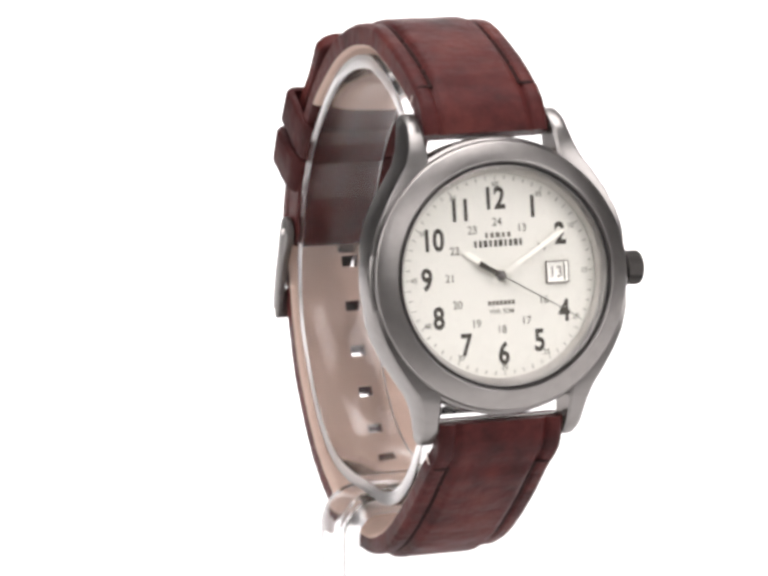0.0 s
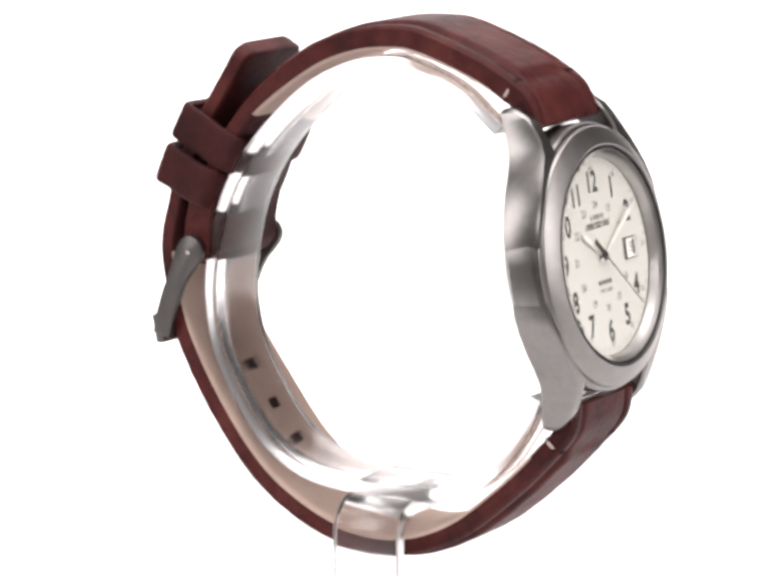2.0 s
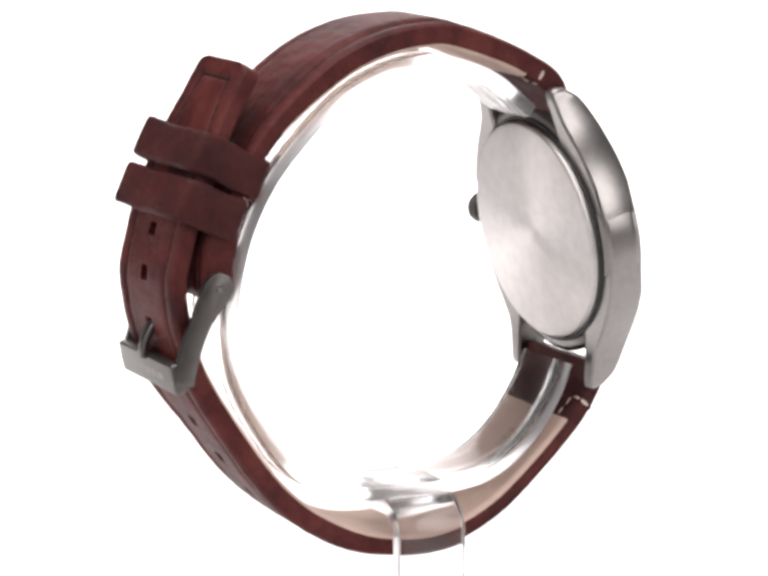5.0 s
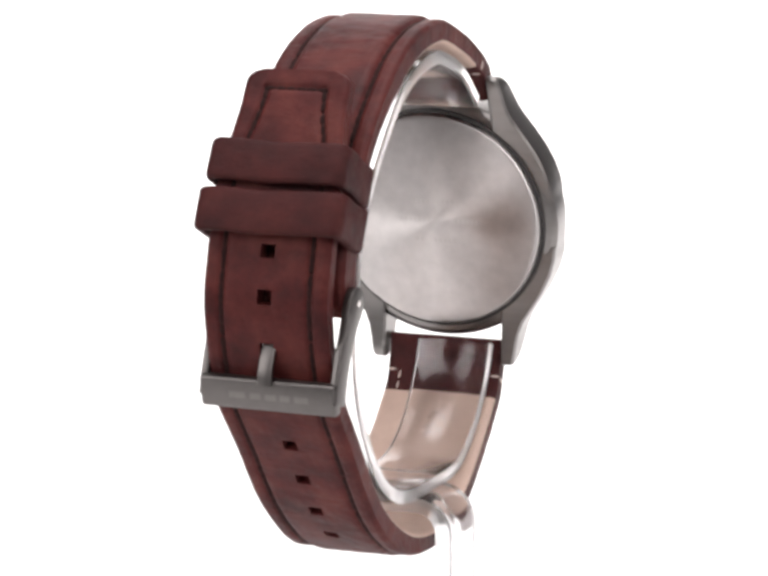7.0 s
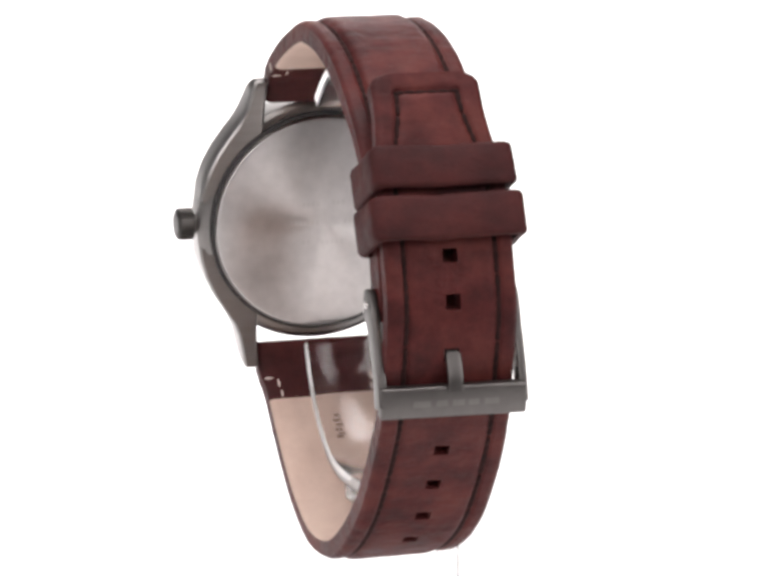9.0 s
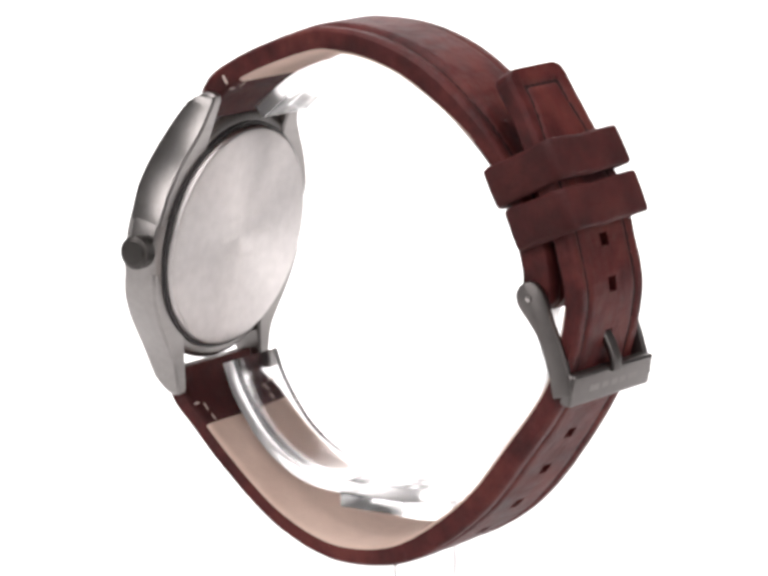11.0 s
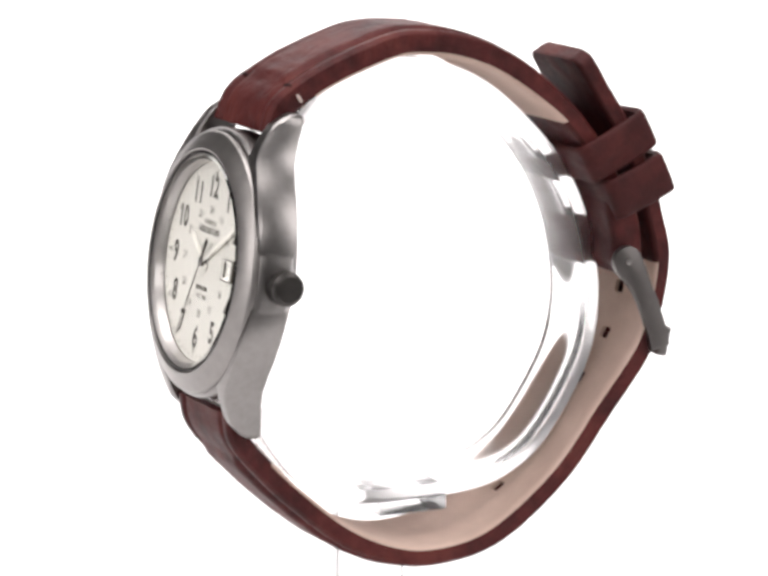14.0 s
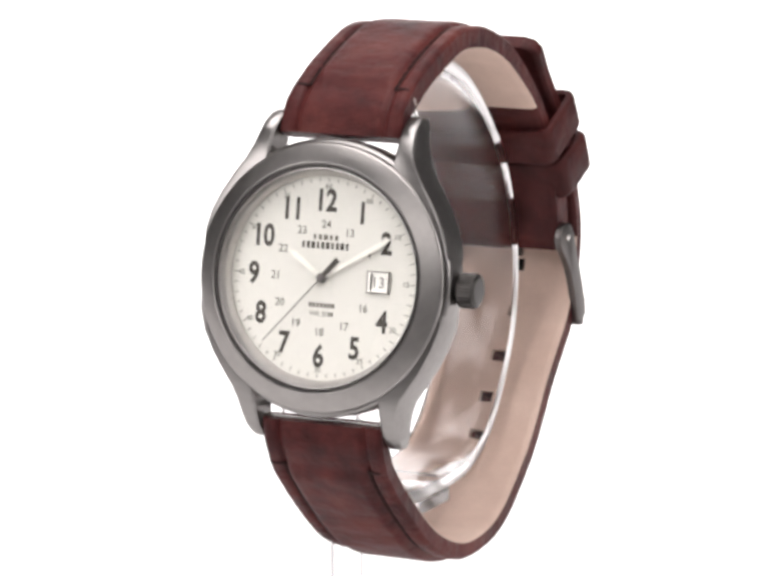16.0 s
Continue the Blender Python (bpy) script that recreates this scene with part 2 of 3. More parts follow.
def display_stand():
    th = tagged(empty("display_stand", 0), "clear acrylic watch stand with an open cuff on an upright bar", "display stand")
    s, p, g = spline(RING, 1.0)
    cuff = sweep_yz(p, g, rounded_rect(6.2, 1.1, 0.2, 2), X0 - 3.4)
    frost(cuff, 0)
    part("cuff", cuff, [ACRYLIC, SAWN], th)
    # the upright bar bends over into the foot of the cuff
    path = [(-13.6 + X0, 3.0), (-13.6 + X0, 56.0)] + [(-13.6 + X0 + 4.5 - 4.5 * math.cos(a), 58.0 + 4.5 * math.sin(a)) for a in (math.pi / 2 * k / 8 for k in range(9))] + [(2.6 + X0, 62.5)]
    bm = bmesh.new()
    sec = rounded_rect(5.8, 1.25, 0.25, 2)
    pts = np.array(path)
    gr = np.gradient(pts, axis=0)
    gr /= np.linalg.norm(gr, axis=1)[:, None]
    rings = [[bm.verts.new((x - gz * sn, -0.5 + sy, z + gx * sn)) for sy, sn in sec] for (x, z), (gx, gz) in zip(pts, gr)]
    for a, b in zip(rings, rings[1:]):
        for k in range(len(sec)):
            l = (k + 1) % len(sec)
            bm.faces.new((a[k], b[k], b[l], a[l]))
    bm.faces.new(rings[0])
    bm.faces.new(list(reversed(rings[-1])))
    frost(bm, 1)
    part("upright_bar", bm, [ACRYLIC, SAWN], th)
    part("foot_plate", box(-20, 22, -19, 19, 0, 4, 0.6), ACRYLIC, th)
    return th


STAND = display_stand()

# ---------------------------------------------------------------- wristwatch
WB = 54.7            # height of the strap's lowest point over the table
BASE = (0, 0, WB)
WATCH = tagged(empty("wristwatch", WB), "steel field wristwatch with cream dial and brown leather strap", "wristwatch")
TILT = radians(9.1)
# the case's own space: x to the crown, y to twelve, z out of the dial
CASE = Matrix(((1, 0, 0, X0), (0, math.sin(TILT), -math.cos(TILT), -33.2), (0, math.cos(TILT), math.sin(TILT), 102.95), (0, 0, 0, 1)))

CASE_AT = Matrix.Diagonal((MM, MM, MM, 1)) @ Matrix.Translation((0, 0, -WB)) @ CASE @ Matrix.Diagonal((1 / MM, 1 / MM, 1 / MM, 1))


def case_part(name, bm, material, parent=None, label="", smooth=35):
    ob = part(name, bm, material, parent or WATCH, label, smooth)
    if parent is None:
        ob.matrix_basis = CASE_AT
    return ob


def lug(sx, sy):
    """One horn: a loft from the case's flank down to the bar."""
    rows = [(4.0, 20.0, 0.9, -4.8), (6.0, 19.75, 1.2, -5.0), (9.0, 18.8, 1.4, -5.0), (12.0, 17.3, 1.3, -5.1), (14.5, 15.7, 1.1, -5.2), (17.0, 14.0, 0.75, -5.5), (19.0, 13.2, 0.1, -5.9),
            (21.0, 12.8, -0.9, -6.3), (22.4, 12.6, -1.8, -6.6), (23.4, 12.45, -3.0, -6.75), (24.1, 12.2, -4.0, -6.65), (24.4, 11.9, -4.8, -6.2)]
    bm = bmesh.new()
    rings = []
    for y, xo, zt, zb in rows:
        xi = 10.15 if y > 14 else max(10.15, xo - 5.5)
        b = 0.35
        sec = [(xi, zb + b), (xi + b, zb), (xo - b, zb), (xo, zb + b), (xo, zt - 0.7), (xo - 0.35, zt - 0.12), (xo - 0.7, zt), (xi + b, zt), (xi, zt - b)]
        rings.append([bm.verts.new((sx * x, sy * y, z)) for x, z in sec])
    n = len(rings[0])
    for a, c in zip(rings, rings[1:]):
        for k in range(n):
            l = (k + 1) % n
            bm.faces.new((a[k], c[k], c[l], a[l]))
    bm.faces.new(rings[0])
    bm.faces.new(list(reversed(rings[-1])))
    return bm


def watch_case():
    body = case_part("case_body", lathe([(16.0, -4.9), (19.3, -4.9), (19.9, -4.6), (20.4, -4.2), (20.45, -0.2), (20.25, 0.35), (19.9, 0.6), (16.0, 0.6)]), BRUSHED, label="brushed steel case middle")
    for sx in (-1, 1):
        for sy in (-1, 1):
            case_part("lug", lug(sx, sy), BRUSHED, body)
    case_part("bezel", lathe([(16.4, 0.45), (19.75, 0.45), (19.8, 1.1), (19.65, 1.45), (19.4, 1.62), (17.1, 2.85), (16.9, 2.92), (16.68, 2.82), (16.55, 2.45), (16.2, 2.35)]), BEZEL, label="wide sloping brushed bezel")
    case_part("inner_ring", lathe([(16.3, 0.3), (16.3, 2.35), (15.9, 2.4), (15.5, 1.7), (15.0, 0.25), (15.1, 0.1)]), REHAUT, label="satin silver ring round the dial")
    case_part("crystal_gasket", lathe([(16.15, 2.3), (16.5, 2.3), (16.5, 2.72), (16.15, 2.72)]), DARKSTEEL)
    # near-black ring: the shade in the gap round the caseback, put in as colour
    case_part("caseback_gap_ring", lathe([(17.4, -5.6), (18.45, -5.4), (18.55, -4.8), (17.4, -4.8)]), GAP)
    back = case_part("caseback", lathe([(0, -6.55), (17.0, -6.5), (17.6, -6.35), (17.9, -5.9), (17.9, -5.2), (0, -5.2)]), BACKPLATE, label="flat polished stainless caseback")
    for dx, dy, w in ((-5.5, 0.1, 5.0), (3.6, 0.1, 5.8), (-2.0, 3.4, 3.0), (2.4, 3.2, 3.4), (-1.5, -3.3, 4.0), (3.2, -3.2, 2.2)):
        for k in range(int(w / 0.8)):
            case_part("engraved_mark", box(dx - w / 2 + k * 0.8, dx - w / 2 + k * 0.8 + 0.5, dy - 0.35, dy + 0.35, -6.565, -6.5), ENGRAVED, back)
    cr = merge(lathe([(0, 0), (1.5, 0), (1.5, 1.6), (0, 1.6)], 32))
    stem = case_part("crown_stem", move(cr, Matrix.Translation((19.2, -0.2, -2.8)) @ Matrix.Rotation(math.pi / 2, 4, "Y")), GUNMETAL)
    bm = bmesh.new()
    teeth, rings = 36, []
    for z, r, d in ((0, 2.2, 0), (0.15, 2.5, 0.1), (0.35, 2.6, 0.12), (2.3, 2.6, 0.12), (2.6, 2.4, 0.06), (2.85, 1.9, 0), (2.9, 0.0, 0)):
        rings.append([bm.verts.new(((r - d * (k % 2)) * math.cos(math.pi * k / teeth), (r - d * (k % 2)) * math.sin(math.pi * k / teeth), z)) for k in range(2 * teeth)] if r else [bm.verts.new((0, 0, z))])
    for a, b in zip(rings, rings[1:]):
        for k in range(2 * teeth):
            l = (k + 1) % (2 * teeth)
            bm.faces.new((a[k], a[l], b[l], b[k]) if len(b) > 1 else (a[k], a[l], b[0]))
    bm.faces.new(list(reversed(rings[0])))
    case_part("crown", move(bm, Matrix.Translation((20.8, -0.2, -2.8)) @ Matrix.Rotation(math.pi / 2, 4, "Y")), DARKSTEEL, label="dark fluted crown", smooth=20)
    for sy in (-1, 1):
        bar = lathe([(0, -10.3), (0.5, -10.3), (0.5, 10.3), (0, 10.3)], 20)
        case_part("spring_bar", move(bar, Matrix.Translation((0, sy * 21.4, -3.6)) @ Matrix.Rotation(math.pi / 2, 4, "Y")), POLISHED)


watch_case()


def polar(r, deg):
    a = radians(90 - deg)
    return r * math.cos(a), r * math.sin(a)


def watch_dial():
    dial = case_part("dial", lathe([(0, 0), (15.05, 0), (15.05, -0.4), (0, -0.4)]), DIALPAINT, label="cream dial with black numerals")

    def put(name, bm, x, y, mat, z=0.012, turn=0.0):
        return case_part(name, move(bm, Matrix.Translation((x, y, z)) @ Matrix.Rotation(radians(turn), 4, "Z")), mat, dial)
    for h in range(1, 13):
        if h != 3:
            x, y = polar(11.4, h * 30)
            put("hour_numeral", lettering(str(h), 4.45, 0.14, 0.80), x, y, INK)
        x, y = polar(7.9, h * 30)
        if h != 3:
            put("small_numeral", lettering(str(h + 12), 1.65, 0.02, 0.95), x, y, GREYINK)
        x, y = polar(13.45, h * 30)
        put("minute_numeral", lettering("%02d" % (h * 5), 1.1, 0.02, 1.0), x, y, GREYINK)
    for k in range(60):
        x, y = polar(14.35, k * 6)
        put("minute_mark", box(-0.06, 0.06, -0.3, 0.3, 0, 0.012), x, y, GREYINK, turn=-k * 6)
    # the maker's marks are plain bars
    for y, w, hgt, mat in ((5.95, 4.4, 0.75, GREYINK), (4.75, 7.9, 1.0, INK)):
        n = 5 if mat is GREYINK else 10
        step = w / n
        for k in range(n):
            half = step * (0.24 + 0.14 * ((k * 7) % 3) / 2)
            put("printed_bar", box(-half, half, -hgt / 2, hgt / 2, 0, 0.012), -w / 2 + step * (k + 0.5), y, mat)
    for k in range(7):
        put("printed_bar", box(-0.24, 0.24, -0.33, 0.33, 0, 0.012), (k - 3) * 0.62, -4.0, GREYINK)
    put("printed_word", lettering("WR 50M", 1.05, 0.01, 1.0), 0, -5.25, GREYINK)
    # the date, in a framed window
    put("date_card", box(-1.6, 1.6, -1.45, 1.45, 0, 0.02), 9.0, 0, WHITEPAINT)
    put("date_number", lettering("13", 2.3, 0.0, 0.95), 9.0, 0, GREYINK, 0.04)
    # the aperture's white lip, and grey strips that paint the shadow line inside it
    for sg in (-1, 1):
        put("date_lip", box(-0.2, 0.2, -1.45, 1.45, 0, 0.42), 9.0 + sg * 1.4, 0, WHITEPAINT)
        put("date_edge_shade", box(-0.03, 0.03, -1.2, 1.2, 0, 0.40), 9.0 + sg * 1.165, 0, GREYINK)
        put("date_lip", box(-1.19, 1.19, -0.1, 0.1, 0, 0.42), 9.0, sg * 1.35, WHITEPAINT)
    for dx, dy, w, h in ((0, 1.55, 3.5, 0.14), (0, -1.55, 3.5, 0.14), (1.7, 0, 0.14, 3.0), (-1.7, 0, 0.14, 3.0)):
        put("date_frame", box(-w / 2, w / 2, -h / 2, h / 2, 0, 0.45), 9.0 + dx, dy, GREYINK)
    return dial


watch_dial()


def bar_hand(length, w0, w1, tail, z, th):
    return prism([(-w0 / 2, -tail), (w0 / 2, -tail), (w0 / 2, 0), (w1 / 2, length * 0.82), (0, length), (-w1 / 2, length * 0.82), (-w0 / 2, 0)], z, z + th)


def hand_set():
    for name, deg, ln, w0, w1, z in (("hour_hand", 304.5, 7.2, 0.7, 1.1, 0.30), ("minute_hand", 59.0, 13.0, 0.6, 0.95, 0.55)):
        h = case_part(name, move(bar_hand(ln, w0, w1, 1.6, z, 0.12), Matrix.Rotation(radians(-deg), 4, "Z")), HAND_PAINT)
        case_part("lume_strip", move(prism([(-w0 * .28, ln * .25), (w0 * .28, ln * .25), (w1 * .32, ln * .8), (0, ln * .92), (-w1 * .32, ln * .8)], z + 0.12, z + 0.16), Matrix.Rotation(radians(-deg), 4, "Z")), LUME, h)
    case_part("hand_hub", lathe([(0, 0), (0.75, 0), (0.75, 0.85), (0.4, 1.0), (0, 1.0)], 32), GUNMETAL)
    bm = merge(prism([(-0.09, 0), (0.09, 0), (0.05, 13.2), (-0.05, 13.2)], 0.85, 0.93),
               prism([(-0.42, -3.9), (0.42, -3.9), (0.36, -1.0), (0.16, 0), (-0.16, 0), (-0.36, -1.0)], 0.85, 0.93))
    ob = part("second_hand", bm, INK, WATCH, "thin dark second hand with a counterweight")
    return ob


SECOND = hand_set()
glass = case_part("crystal", lathe([(0, 1.5), (16.15, 1.5), (16.15, 2.6), (15.8, 2.85), (0, 2.85)]), CRYSTAL, label="clear flat crystal")
glass.visible_shadow = False

# ---------------------------------------------------------------- strap
UPPER = [(-26.5, 122.8), (-24.7, 126.8), (-20, 129.9), (-14.5, 132.4), (-7, 134.9), (-2.5, 135.3), (4.3, 134.4), (11.8, 131.5), (19.5, 126.1),
         (24.8, 121), (29.1, 114.8), (31.5, 109.5), (33, 104.5), (33.3, 100.8), (33.2, 97.4)]
LOWER = [(-33.05, 81.6), (-32.34, 77.51), (-28.71, 72.93), (-22.49, 66.79), (-14.82, 60.59), (-7.35, 57.02), (-0.6, 55.9), (8.12, 57.11),
         (16, 61.06), (23.3, 67.15), (30.3, 76.3), (35.8, 84.6), (37.8, 90.5), (39.0, 95.5), (39.4, 100.5), (38.2, 105.85), (36.7, 111.05),
         (34.3, 116.5), (31.9, 121.4), (29.8, 125.2), (27.7, 128.7), (25.8, 131.8)]


def bell(d, w):
    return math.exp(-(d / w) ** 2)


def step_up(a, b, v):
    t = min(1.0, max(0.0, (v - a) / (b - a)))
    return t * t * (3 - 2 * t)


def strap(name, path, flip, groove_of, thick_of, half_of, holes, lining_span, label, pad_of, skew_of, sway_of, tip=False):
    """A leather band along a path, with raised middle, sunk seams, holes and a tan lining."""
    s, p, g = spline(path, 0.5)
    total = s[-1]
    us = np.linspace(-1, 1, 53)
    rnd = random.Random(len(name) + int(total))
    wob = [rnd.uniform(-0.05, 0.05) for _ in s]
    top, mid, low = [], [], []
    for i, (si, (y, z), (gy, gz)) in enumerate(zip(s, p, g)):
        ny, nz = (gz, -gy) if flip else (-gz, gy)
        hw = half_of(si, total) + wob[i] * 0.6
        t, pad, gx, skew = thick_of(si, total), pad_of(si, total), groove_of(si, total), skew_of(si, total)
        rt, rm, rl = [], [], []
        sway = X0 + sway_of(si)
        for u in us:
            x = u * hw
            ax = abs(x)
            edge = 0.55 * step_up(hw - 0.9, hw, ax) ** 2 if hw > 1 else 0
            lean = -skew * u
            h = t / 2 - edge + lean
            h += pad * (1 - step_up(gx - 1.6, gx + 0.1, ax)) + 0.12 * step_up(gx, gx + 0.6, ax)
            h -= 0.5 * bell(ax - gx, 0.42)
            if tip and ax < 4.9:
                h -= 0.5 * bell(si - (total - 2.9), 0.42)
            h += 0.05 * noise.noise((x * 0.35, si * 0.35, total)) + 0.05 * noise.noise((x * 1.3, si * 0.5, 3.0))
            rt.append((sway + x, y + ny * h, z + nz * h))
            b = -t / 2 + 0.55 + lean
            rm.append((sway + x, y + ny * b, z + nz * b))
            b2 = -t / 2 + 0.3 * step_up(hw - 0.6, hw, ax) + lean
            rl.append((sway + x * 0.985, y + ny * b2, z + nz * b2))
        top.append(rt), mid.append(rm), low.append(rl)
    ni, nj = len(s) - 1, len(us) - 1
    mask = np.ones((ni, nj), bool)
    for i in range(ni):
        sc = (s[i] + s[i + 1]) / 2
        hw = half_of(sc, total)
        for j in range(nj):
            xc = (us[j] + us[j + 1]) / 2 * hw
            for hs, hx, hl in holes:
                if abs(xc) < hx and abs(sc - hs) < hl:
                    mask[i, j] = False
    ob = part(name, slab(top, mid, mask), LEATHER, WATCH, label, 40, BASE)
    a, b = lining_span
    inside = np.array([a <= (s[i] + s[i + 1]) / 2 <= b for i in range(ni)])
    lift = [[(x, q[1], q[2]) for (x, *_), q in zip([(c[0],) for c in r], r)] for r in mid]
    part("lining", slab(lift, low, mask & inside[:, None]), LINING, ob, "smooth tan leather lining", 40, BASE)
    first = np.array([(s[i] + s[i + 1]) / 2 < a for i in range(ni)])
    for piece in (first, ~inside & ~first):
        if piece.any():
            part("turned_edge", slab(lift, low, mask & piece[:, None]), KEEPER, ob, "", 40, BASE)
    return ob, s, p, g, total


def on_strap(s, p, g, flip, k, x, h):
    """The space of a spot on a strap: x across, y along, z out."""
    i = min(len(s) - 1, max(0, int(round(k / s[-1] * (len(s) - 1)))))
    (y, z), (gy, gz) = p[i], g[i]
    ny, nz = (gz, -gy) if flip else (-gz, gy)
    return Matrix(((1, 0, 0, X0 + x), (0, gy, ny, y + ny * h), (0, gz, nz, z + nz * h), (0, 0, 0, 1)))


def bead(bm, m, a, b, c):
    bmesh.ops.create_icosphere(bm, subdivisions=2, radius=1, matrix=m @ Matrix.Diagonal((a, b, c, 1)))


def stitches(parent, s, p, g, flip, groove_of, thick_of, skew_of, sway_of, span, total, tip=False):
    """The dark seam sunk in the leather, its end knots, and the pale thread on the inner side."""
    rnd = random.Random(7)
    bm = bmesh.new()
    for sx in (-1, 1):
        k = span[0]
        while k < span[1]:
            m = on_strap(s, p, g, flip, k, sway_of(k) + sx * groove_of(k, total), thick_of(k, total) / 2 - 0.34 - skew_of(k, total) * sx * 0.72)
            bead(bm, m @ Matrix.Rotation(rnd.uniform(-0.06, 0.06), 4, "Z"), rnd.uniform(0.42, 0.6), rnd.uniform(0.95, 1.2), 0.26)
            k += 1.6
    if tip:
        for k in range(6):
            bead(bm, on_strap(s, p, g, flip, total - 2.9, sway_of(total) - 4.2 + k * 1.68, thick_of(total, total) / 2 - 0.3), 0.95, 0.36, 0.24)
    tagged(part("stitching", bm, THREAD, parent, "dark sunk seam thread", 80, BASE), kind="stuff")
    for sx in (-1, 1):
        bm = bmesh.new()
        bead(bm, on_strap(s, p, g, flip, span[0] - 1.0, sway_of(span[0]) + sx * 8.1, thick_of(8, total) / 2 - 0.02), 1.35, 0.42, 0.25)
        part("knot", bm, THREAD, parent, "", 80, BASE)
        for dk, x, a, b in ((-1.2, 9.0, 0.8, 0.22), (0.2, 7.5, 0.2, 0.8), (2.2, 7.3, 0.2, 0.7), (-1.2, 9.72, 0.14, 0.3)):
            bm = bmesh.new()
            low = -thick_of(8, total) / 2 - 0.02 if x < 9.5 else -0.3
            bead(bm, on_strap(s, p, g, flip, span[0] + dk, sway_of(span[0]) + sx * x, low), a, b, 0.12 if x < 9.5 else 0.9)
            part("pale_stitch", bm, PALE_THREAD, parent, "", 80, BASE)


up_groove = lambda k, n: 7.0
up_thick = lambda k, n: 3.7 - 0.8 * step_up(44, 62, k) + 2.3 * step_up(n - 16, n - 9, k) - 3.2 * step_up(n - 2.2, n + 0.4, k)
up_skew = lambda k, n: 0.0
up_sway = lambda k: 0.0
up_half = lambda k, n: 9.75 + 0.2 * step_up(8, 40, k)
up_pad = lambda k, n: 0.6 * step_up(6.5, 9.0, k) * (1 - step_up(48, 66, k))
up = strap("upper_strap", UPPER, False, up_groove, up_thick, up_half, [], (9.5, 58.0), "brown padded leather strap, buckle side", up_pad, up_skew, up_sway)
stitches(up[0], *up[1:4], False, up_groove, up_thick, up_skew, up_sway, (8.0, up[4] - 14), up[4])

low_len = spline(LOWER, 0.5)[0][-1]


def along(y, z):
    s, p, g = spline(LOWER, 0.5)
    return float(s[int(np.argmin(np.hypot(p[:, 0] - y, p[:, 1] - z)))])


HOLES = [(along(*q), 1.15, 0.76) for q in ((38.9, 107.2), (40.1, 100.7), (39.2, 93.0), (37.0, 85.2), (33.4, 77.1), (29.0, 71.2), (24.1, 65.0), (18.0, 60.0))]
low_groove = lambda k, n: 7.0 - 2.3 * step_up(n - 17, n - 3.6, k) if k < n - 2.9 else 99.0
low_skew = lambda k, n: 0.6 * step_up(50, 68, k) * (1 - step_up(78, 96, k))
low_thick = lambda k, n: 3.1 + 0.5 * step_up(45, 60, k) - 0.75 * step_up(92, 100, k)
low_sway = lambda k: 0.5 * step_up(86, 100, k) - 0.65 * step_up(4, 10, k) * (1 - step_up(24, 60, k)) - 0.35 * step_up(40, 66, k) * (1 - step_up(80, 92, k))


def low_half(k, n):
    w = 9.75 + 0.1 * step_up(8, 30, k) - 1.5 * step_up(n - 20, n - 4, k)
    e = n - k
    return w if e > 2.2 else w - 2.2 + 2.2 * math.sqrt(max(0.0, 1 - ((2.2 - e) / 2.2) ** 2))


low_pad = lambda k, n: 0.75 * step_up(6.5, 9.0, k) * (1 - step_up(42, 60, k)) + 0.12
lo = strap("lower_strap", LOWER, True, low_groove, low_thick, low_half, HOLES, (11.0, along(39.4, 99.0)), "brown padded leather strap with punched holes", low_pad, low_skew, low_sway, True)
stitches(lo[0], *lo[1:4], True, low_groove, low_thick, low_skew, low_sway, (8.0, lo[4] - 3.6), lo[4], True)


# worn print on the lining, past reading
for k in range(6):
    m = on_strap(*lo[1:4], True, 15.5 + k * 0.95, -1.5 + 0.35 * (k % 2), -low_thick(15, 1) / 2 - 0.02)
    part("printed_bar", move(box(-0.55, 0.55, -0.28, 0.28, -0.02, 0.02), m), PRINT, lo[0], "", 40, BASE)


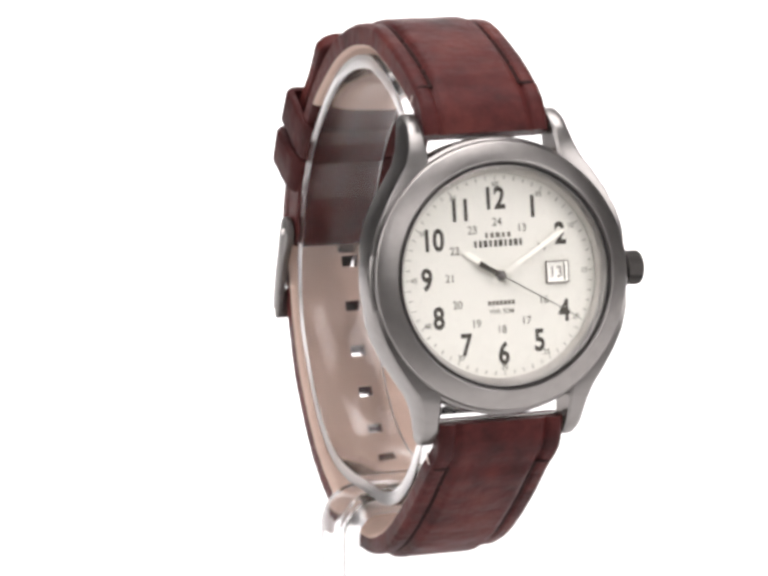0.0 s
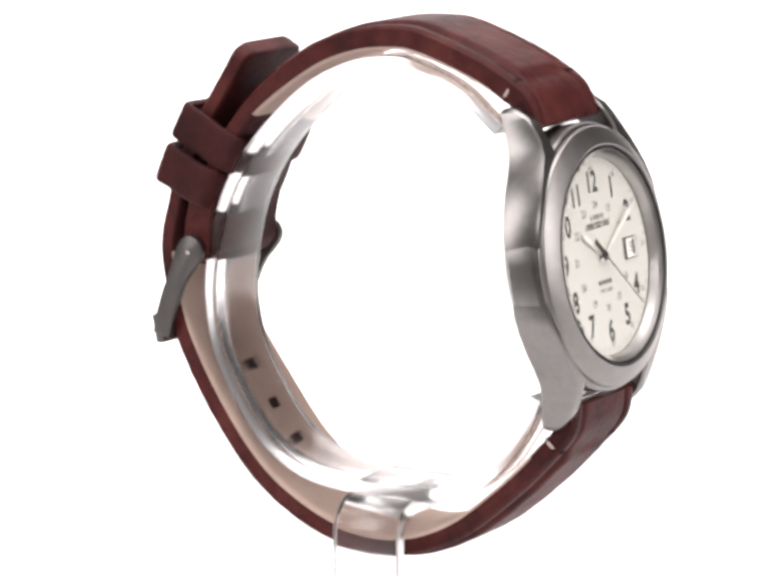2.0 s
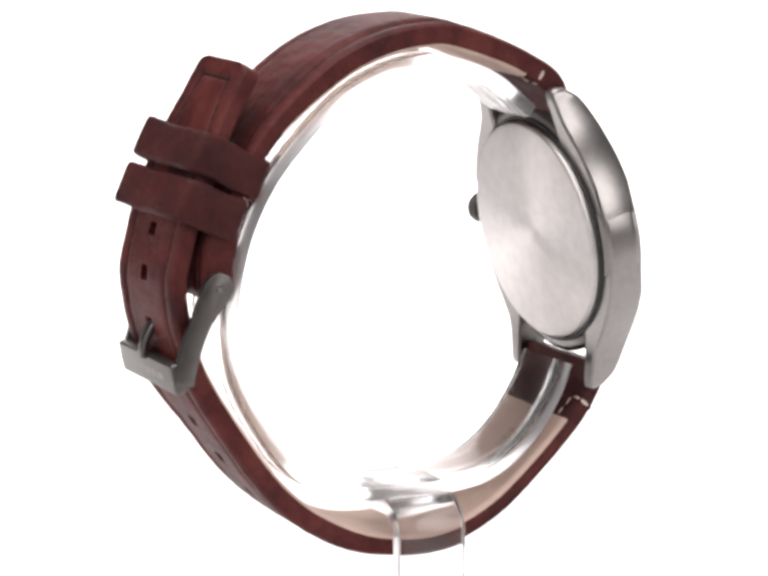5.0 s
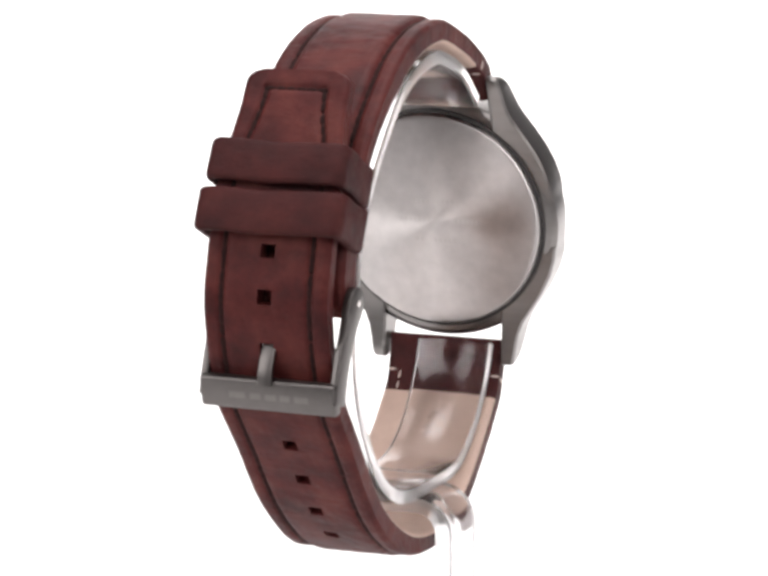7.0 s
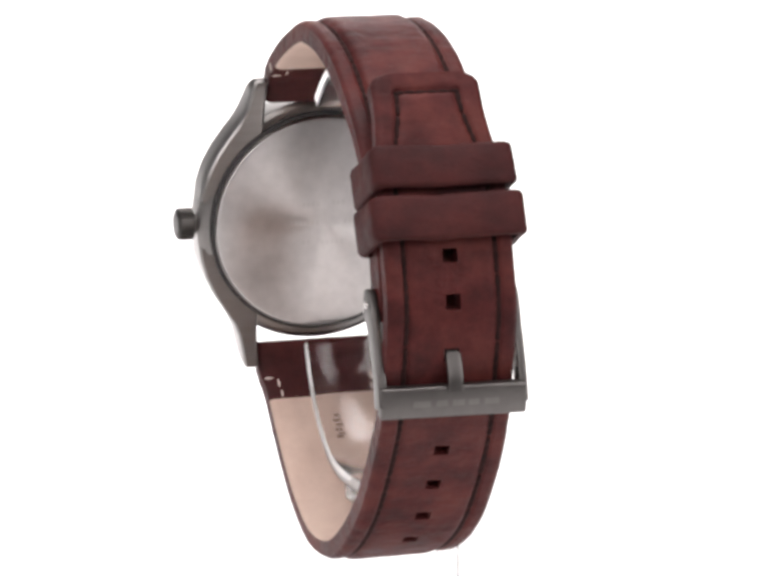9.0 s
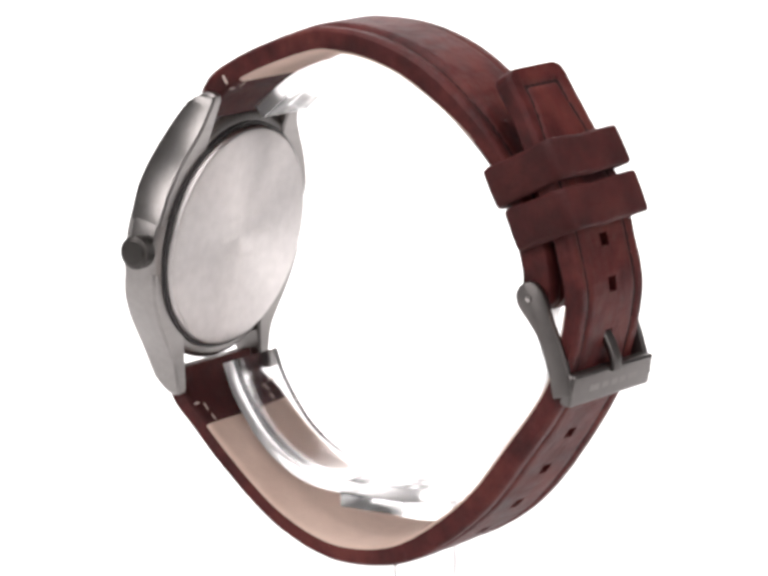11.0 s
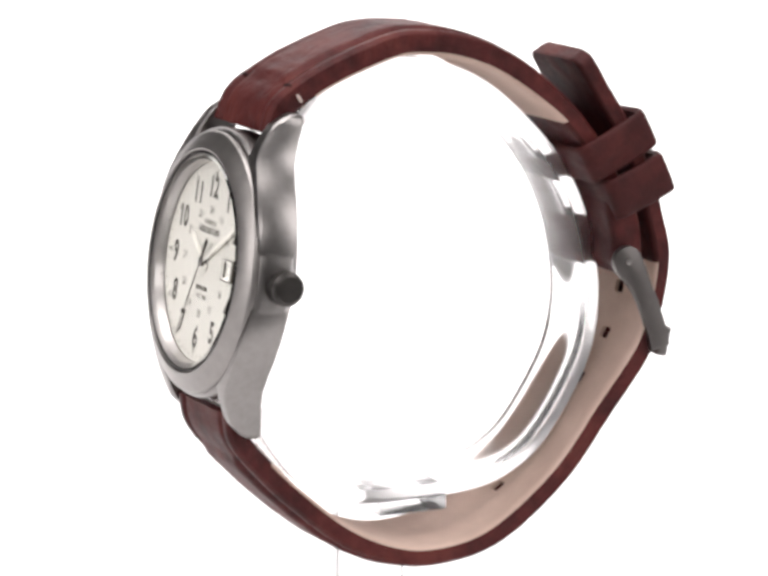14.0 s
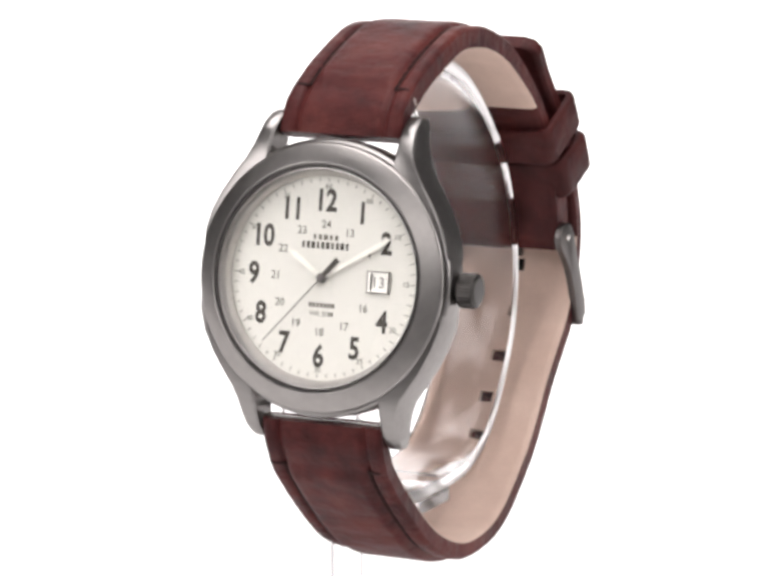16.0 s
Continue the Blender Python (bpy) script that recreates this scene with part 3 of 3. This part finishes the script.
def keeper(cy, cz, ang, hx, hn, ht, seed, name="keeper"):
    """A soft leather loop round both straps; ang: the strap's lean."""
    bm = bmesh.new()
    outer = rounded_rect(hx, hn, 1.7, 6)
    inner = rounded_rect(hx - 1.3, hn - 1.3, 0.7, 6)
    # more points along the long sides, so that the band can sag a little

    def finer(sec):
        out = []
        for a, b in zip(sec, sec[1:] + sec[:1]):
            n = max(1, int(math.hypot(b[0] - a[0], b[1] - a[1]) / 1.2)) if math.hypot(b[0] - a[0], b[1] - a[1]) > 3 else 1
            out += [(a[0] + (b[0] - a[0]) * k / 10, a[1] + (b[1] - a[1]) * k / 10) for k in range(10)] if n > 1 else [a]
        return out
    outer, inner = finer(outer), finer(inner)
    ca, sa = math.cos(radians(ang)), math.sin(radians(ang))
    n = len(outer)

    def ring(sec, w, inset=0.0):
        vs = []
        for x, q in sec:
            d = math.hypot(x, q)
            wv = w + 0.28 * noise.noise((x * 0.22, q * 0.22, seed)) - 0.25 * (1 - (x / hx) ** 2)
            out = 0.18 * noise.noise((x * 0.3, w * 0.5, seed + 5.0)) - inset
            x, q = x + out * x / d, q + out * q / d
            vs.append(bm.verts.new((X0 + 0.4 + x, cy + q * ca - wv * sa, cz + q * sa + wv * ca)))
        return vs
    h = ht / 2
    rs = [ring(inner, -h + 0.1), ring(outer, -h, 0.55), ring(outer, -h + 0.2, 0.2), ring(outer, -h + 0.7, 0.0), ring(outer, 0, -0.08), ring(outer, h - 0.7, 0.0),
          ring(outer, h - 0.2, 0.2), ring(outer, h, 0.55), ring(inner, h - 0.1)]
    for a, c in zip(rs, rs[1:] + rs[:1]):
        for k in range(n):
            l = (k + 1) % n
            bm.faces.new((a[k], a[l], c[l], c[k]))
    return part(name, bm, KEEPER, WATCH, "brown leather strap keeper loop", 50, BASE)


keeper(31.2, 117.7, 27.0, 11.0, 6.4, 6.3, 1.0)
keeper(34.7, 111.4, 24.0, 11.7, 5.6, 6.6, 9.0)

# ---------------------------------------------------------------- buckle


def buckle():
    # the buckle sits a little askew on the strap
    yaw = Matrix.Translation((X0, 36.0, 0)) @ Matrix.Rotation(radians(-3.0), 4, "Z") @ Matrix.Translation((-X0, -36.0, 0))

    def fit(name, bm, material, parent, label, smooth, base):
        return part(name, move(bm, yaw), material, parent, label, smooth, base)
    body = None
    spine = [(33.3, 99.6), (35.0, 96.8), (37.0, 92.8), (38.5, 88.4), (39.2, 85.4)]
    s, p, g = spline(spine, 0.5)
    for sx in (-1, 1):
        wid = lambda k: 2.4 - 0.75 * step_up(0, 6, k)
        left = [(y - gz * wid(k), z + gy * wid(k)) for k, (y, z), (gy, gz) in zip(s, p, g)]
        right = [(y + gz * wid(k), z - gy * wid(k)) for k, (y, z), (gy, gz) in zip(s, p, g)]
        cap = [(33.3 + 2.4 * math.cos(a), 99.6 + 2.4 * math.sin(a)) for a in (radians(211 - 18 * k) for k in range(1, 10))]
        # up the inner side, round the pivot, down the outer side
        outline = right[::-1] + cap + left
        bm = prism(outline, -0.6, 0.6, 0.15)
        move(bm, Matrix(((0, 0, 1, X0 + sx * 10.6), (1, 0, 0, 0), (0, 1, 0, 0), (0, 0, 0, 1))))
        if body is None:
            body = fit("buckle", bm, GUNMETAL, WATCH, "gunmetal pin buckle", 30, BASE)
        else:
            fit("side_arm", bm, GUNMETAL, body, "", 30, BASE)
        riv = lathe([(0, 0), (0.55, 0), (0.5, 0.25), (0, 0.3)], 20)
        fit("pivot", move(riv, Matrix.Translation((X0 + sx * 11.18, 33.3, 99.6)) @ Matrix.Rotation(sx * math.pi / 2, 4, "Y")), POLISHED, body, "", 30, BASE)
    pin = lathe([(0, -10.2), (0.7, -10.2), (0.7, 10.2), (0, 10.2)], 20)
    fit("pivot_bar", move(pin, Matrix.Translation((X0, 33.3, 99.6)) @ Matrix.Rotation(math.pi / 2, 4, "Y")), GUNMETAL, body, "", 30, BASE)
    m = Matrix.Translation((X0, 39.9, 86.4)) @ Matrix.Rotation(radians(-11), 4, "X")
    fit("front_bar", move(box(-11.0, 11.0, -0.95, 0.95, -2.4, 2.4, 0.45, 3), m), GUNMETAL, body, "", 30, BASE)
    for dx, w in ((-5.6, 2.2), (-2.9, 1.6), (-0.6, 1.8), (1.9, 1.7), (4.9, 2.6)):
        fit("engraved_bar", move(box(dx - w / 2, dx + w / 2, 0.9, 0.962, -0.6, 0.35), m), ETCH, body, "", 30, BASE)
    ps = spline([(33.6, 98.4), (37.3, 96.0), (40.0, 92.6), (41.2, 90.0), (41.4, 88.0)], 0.6)
    fit("tongue", sweep_yz(ps[1], ps[2], rounded_rect(1.15, 0.5, 0.3, 3), X0), GUNMETAL, body, "gunmetal pin", 40, BASE)


buckle()


# ---------------------------------------------------------------- movement
def motions():
    rows = [(t, a) for t, a in TURN]
    walk(STAND, [(t, pose(0, 0, 0, 0, 0, a)) for t, a in rows])
    walk(WATCH, [(t, pose(0, 0, WB * MM, 0, 0, a)) for t, a in rows])
    # the second hand ticks, a little faster than the clip's seconds
    beat, tick = [], 0.94
    for k in range(0, 18):
        turn = CASE_AT @ Matrix.Rotation(radians(-6 * (20.0 + k)), 4, "Z")
        beat.append((k * tick, turn))
        beat.append((min(16.0, k * tick + 0.82), turn))
    beat = [row for row in beat if row[0] < 16.0] + [(16.0, beat[-1][1])]
    walk(SECOND, beat)


motions()
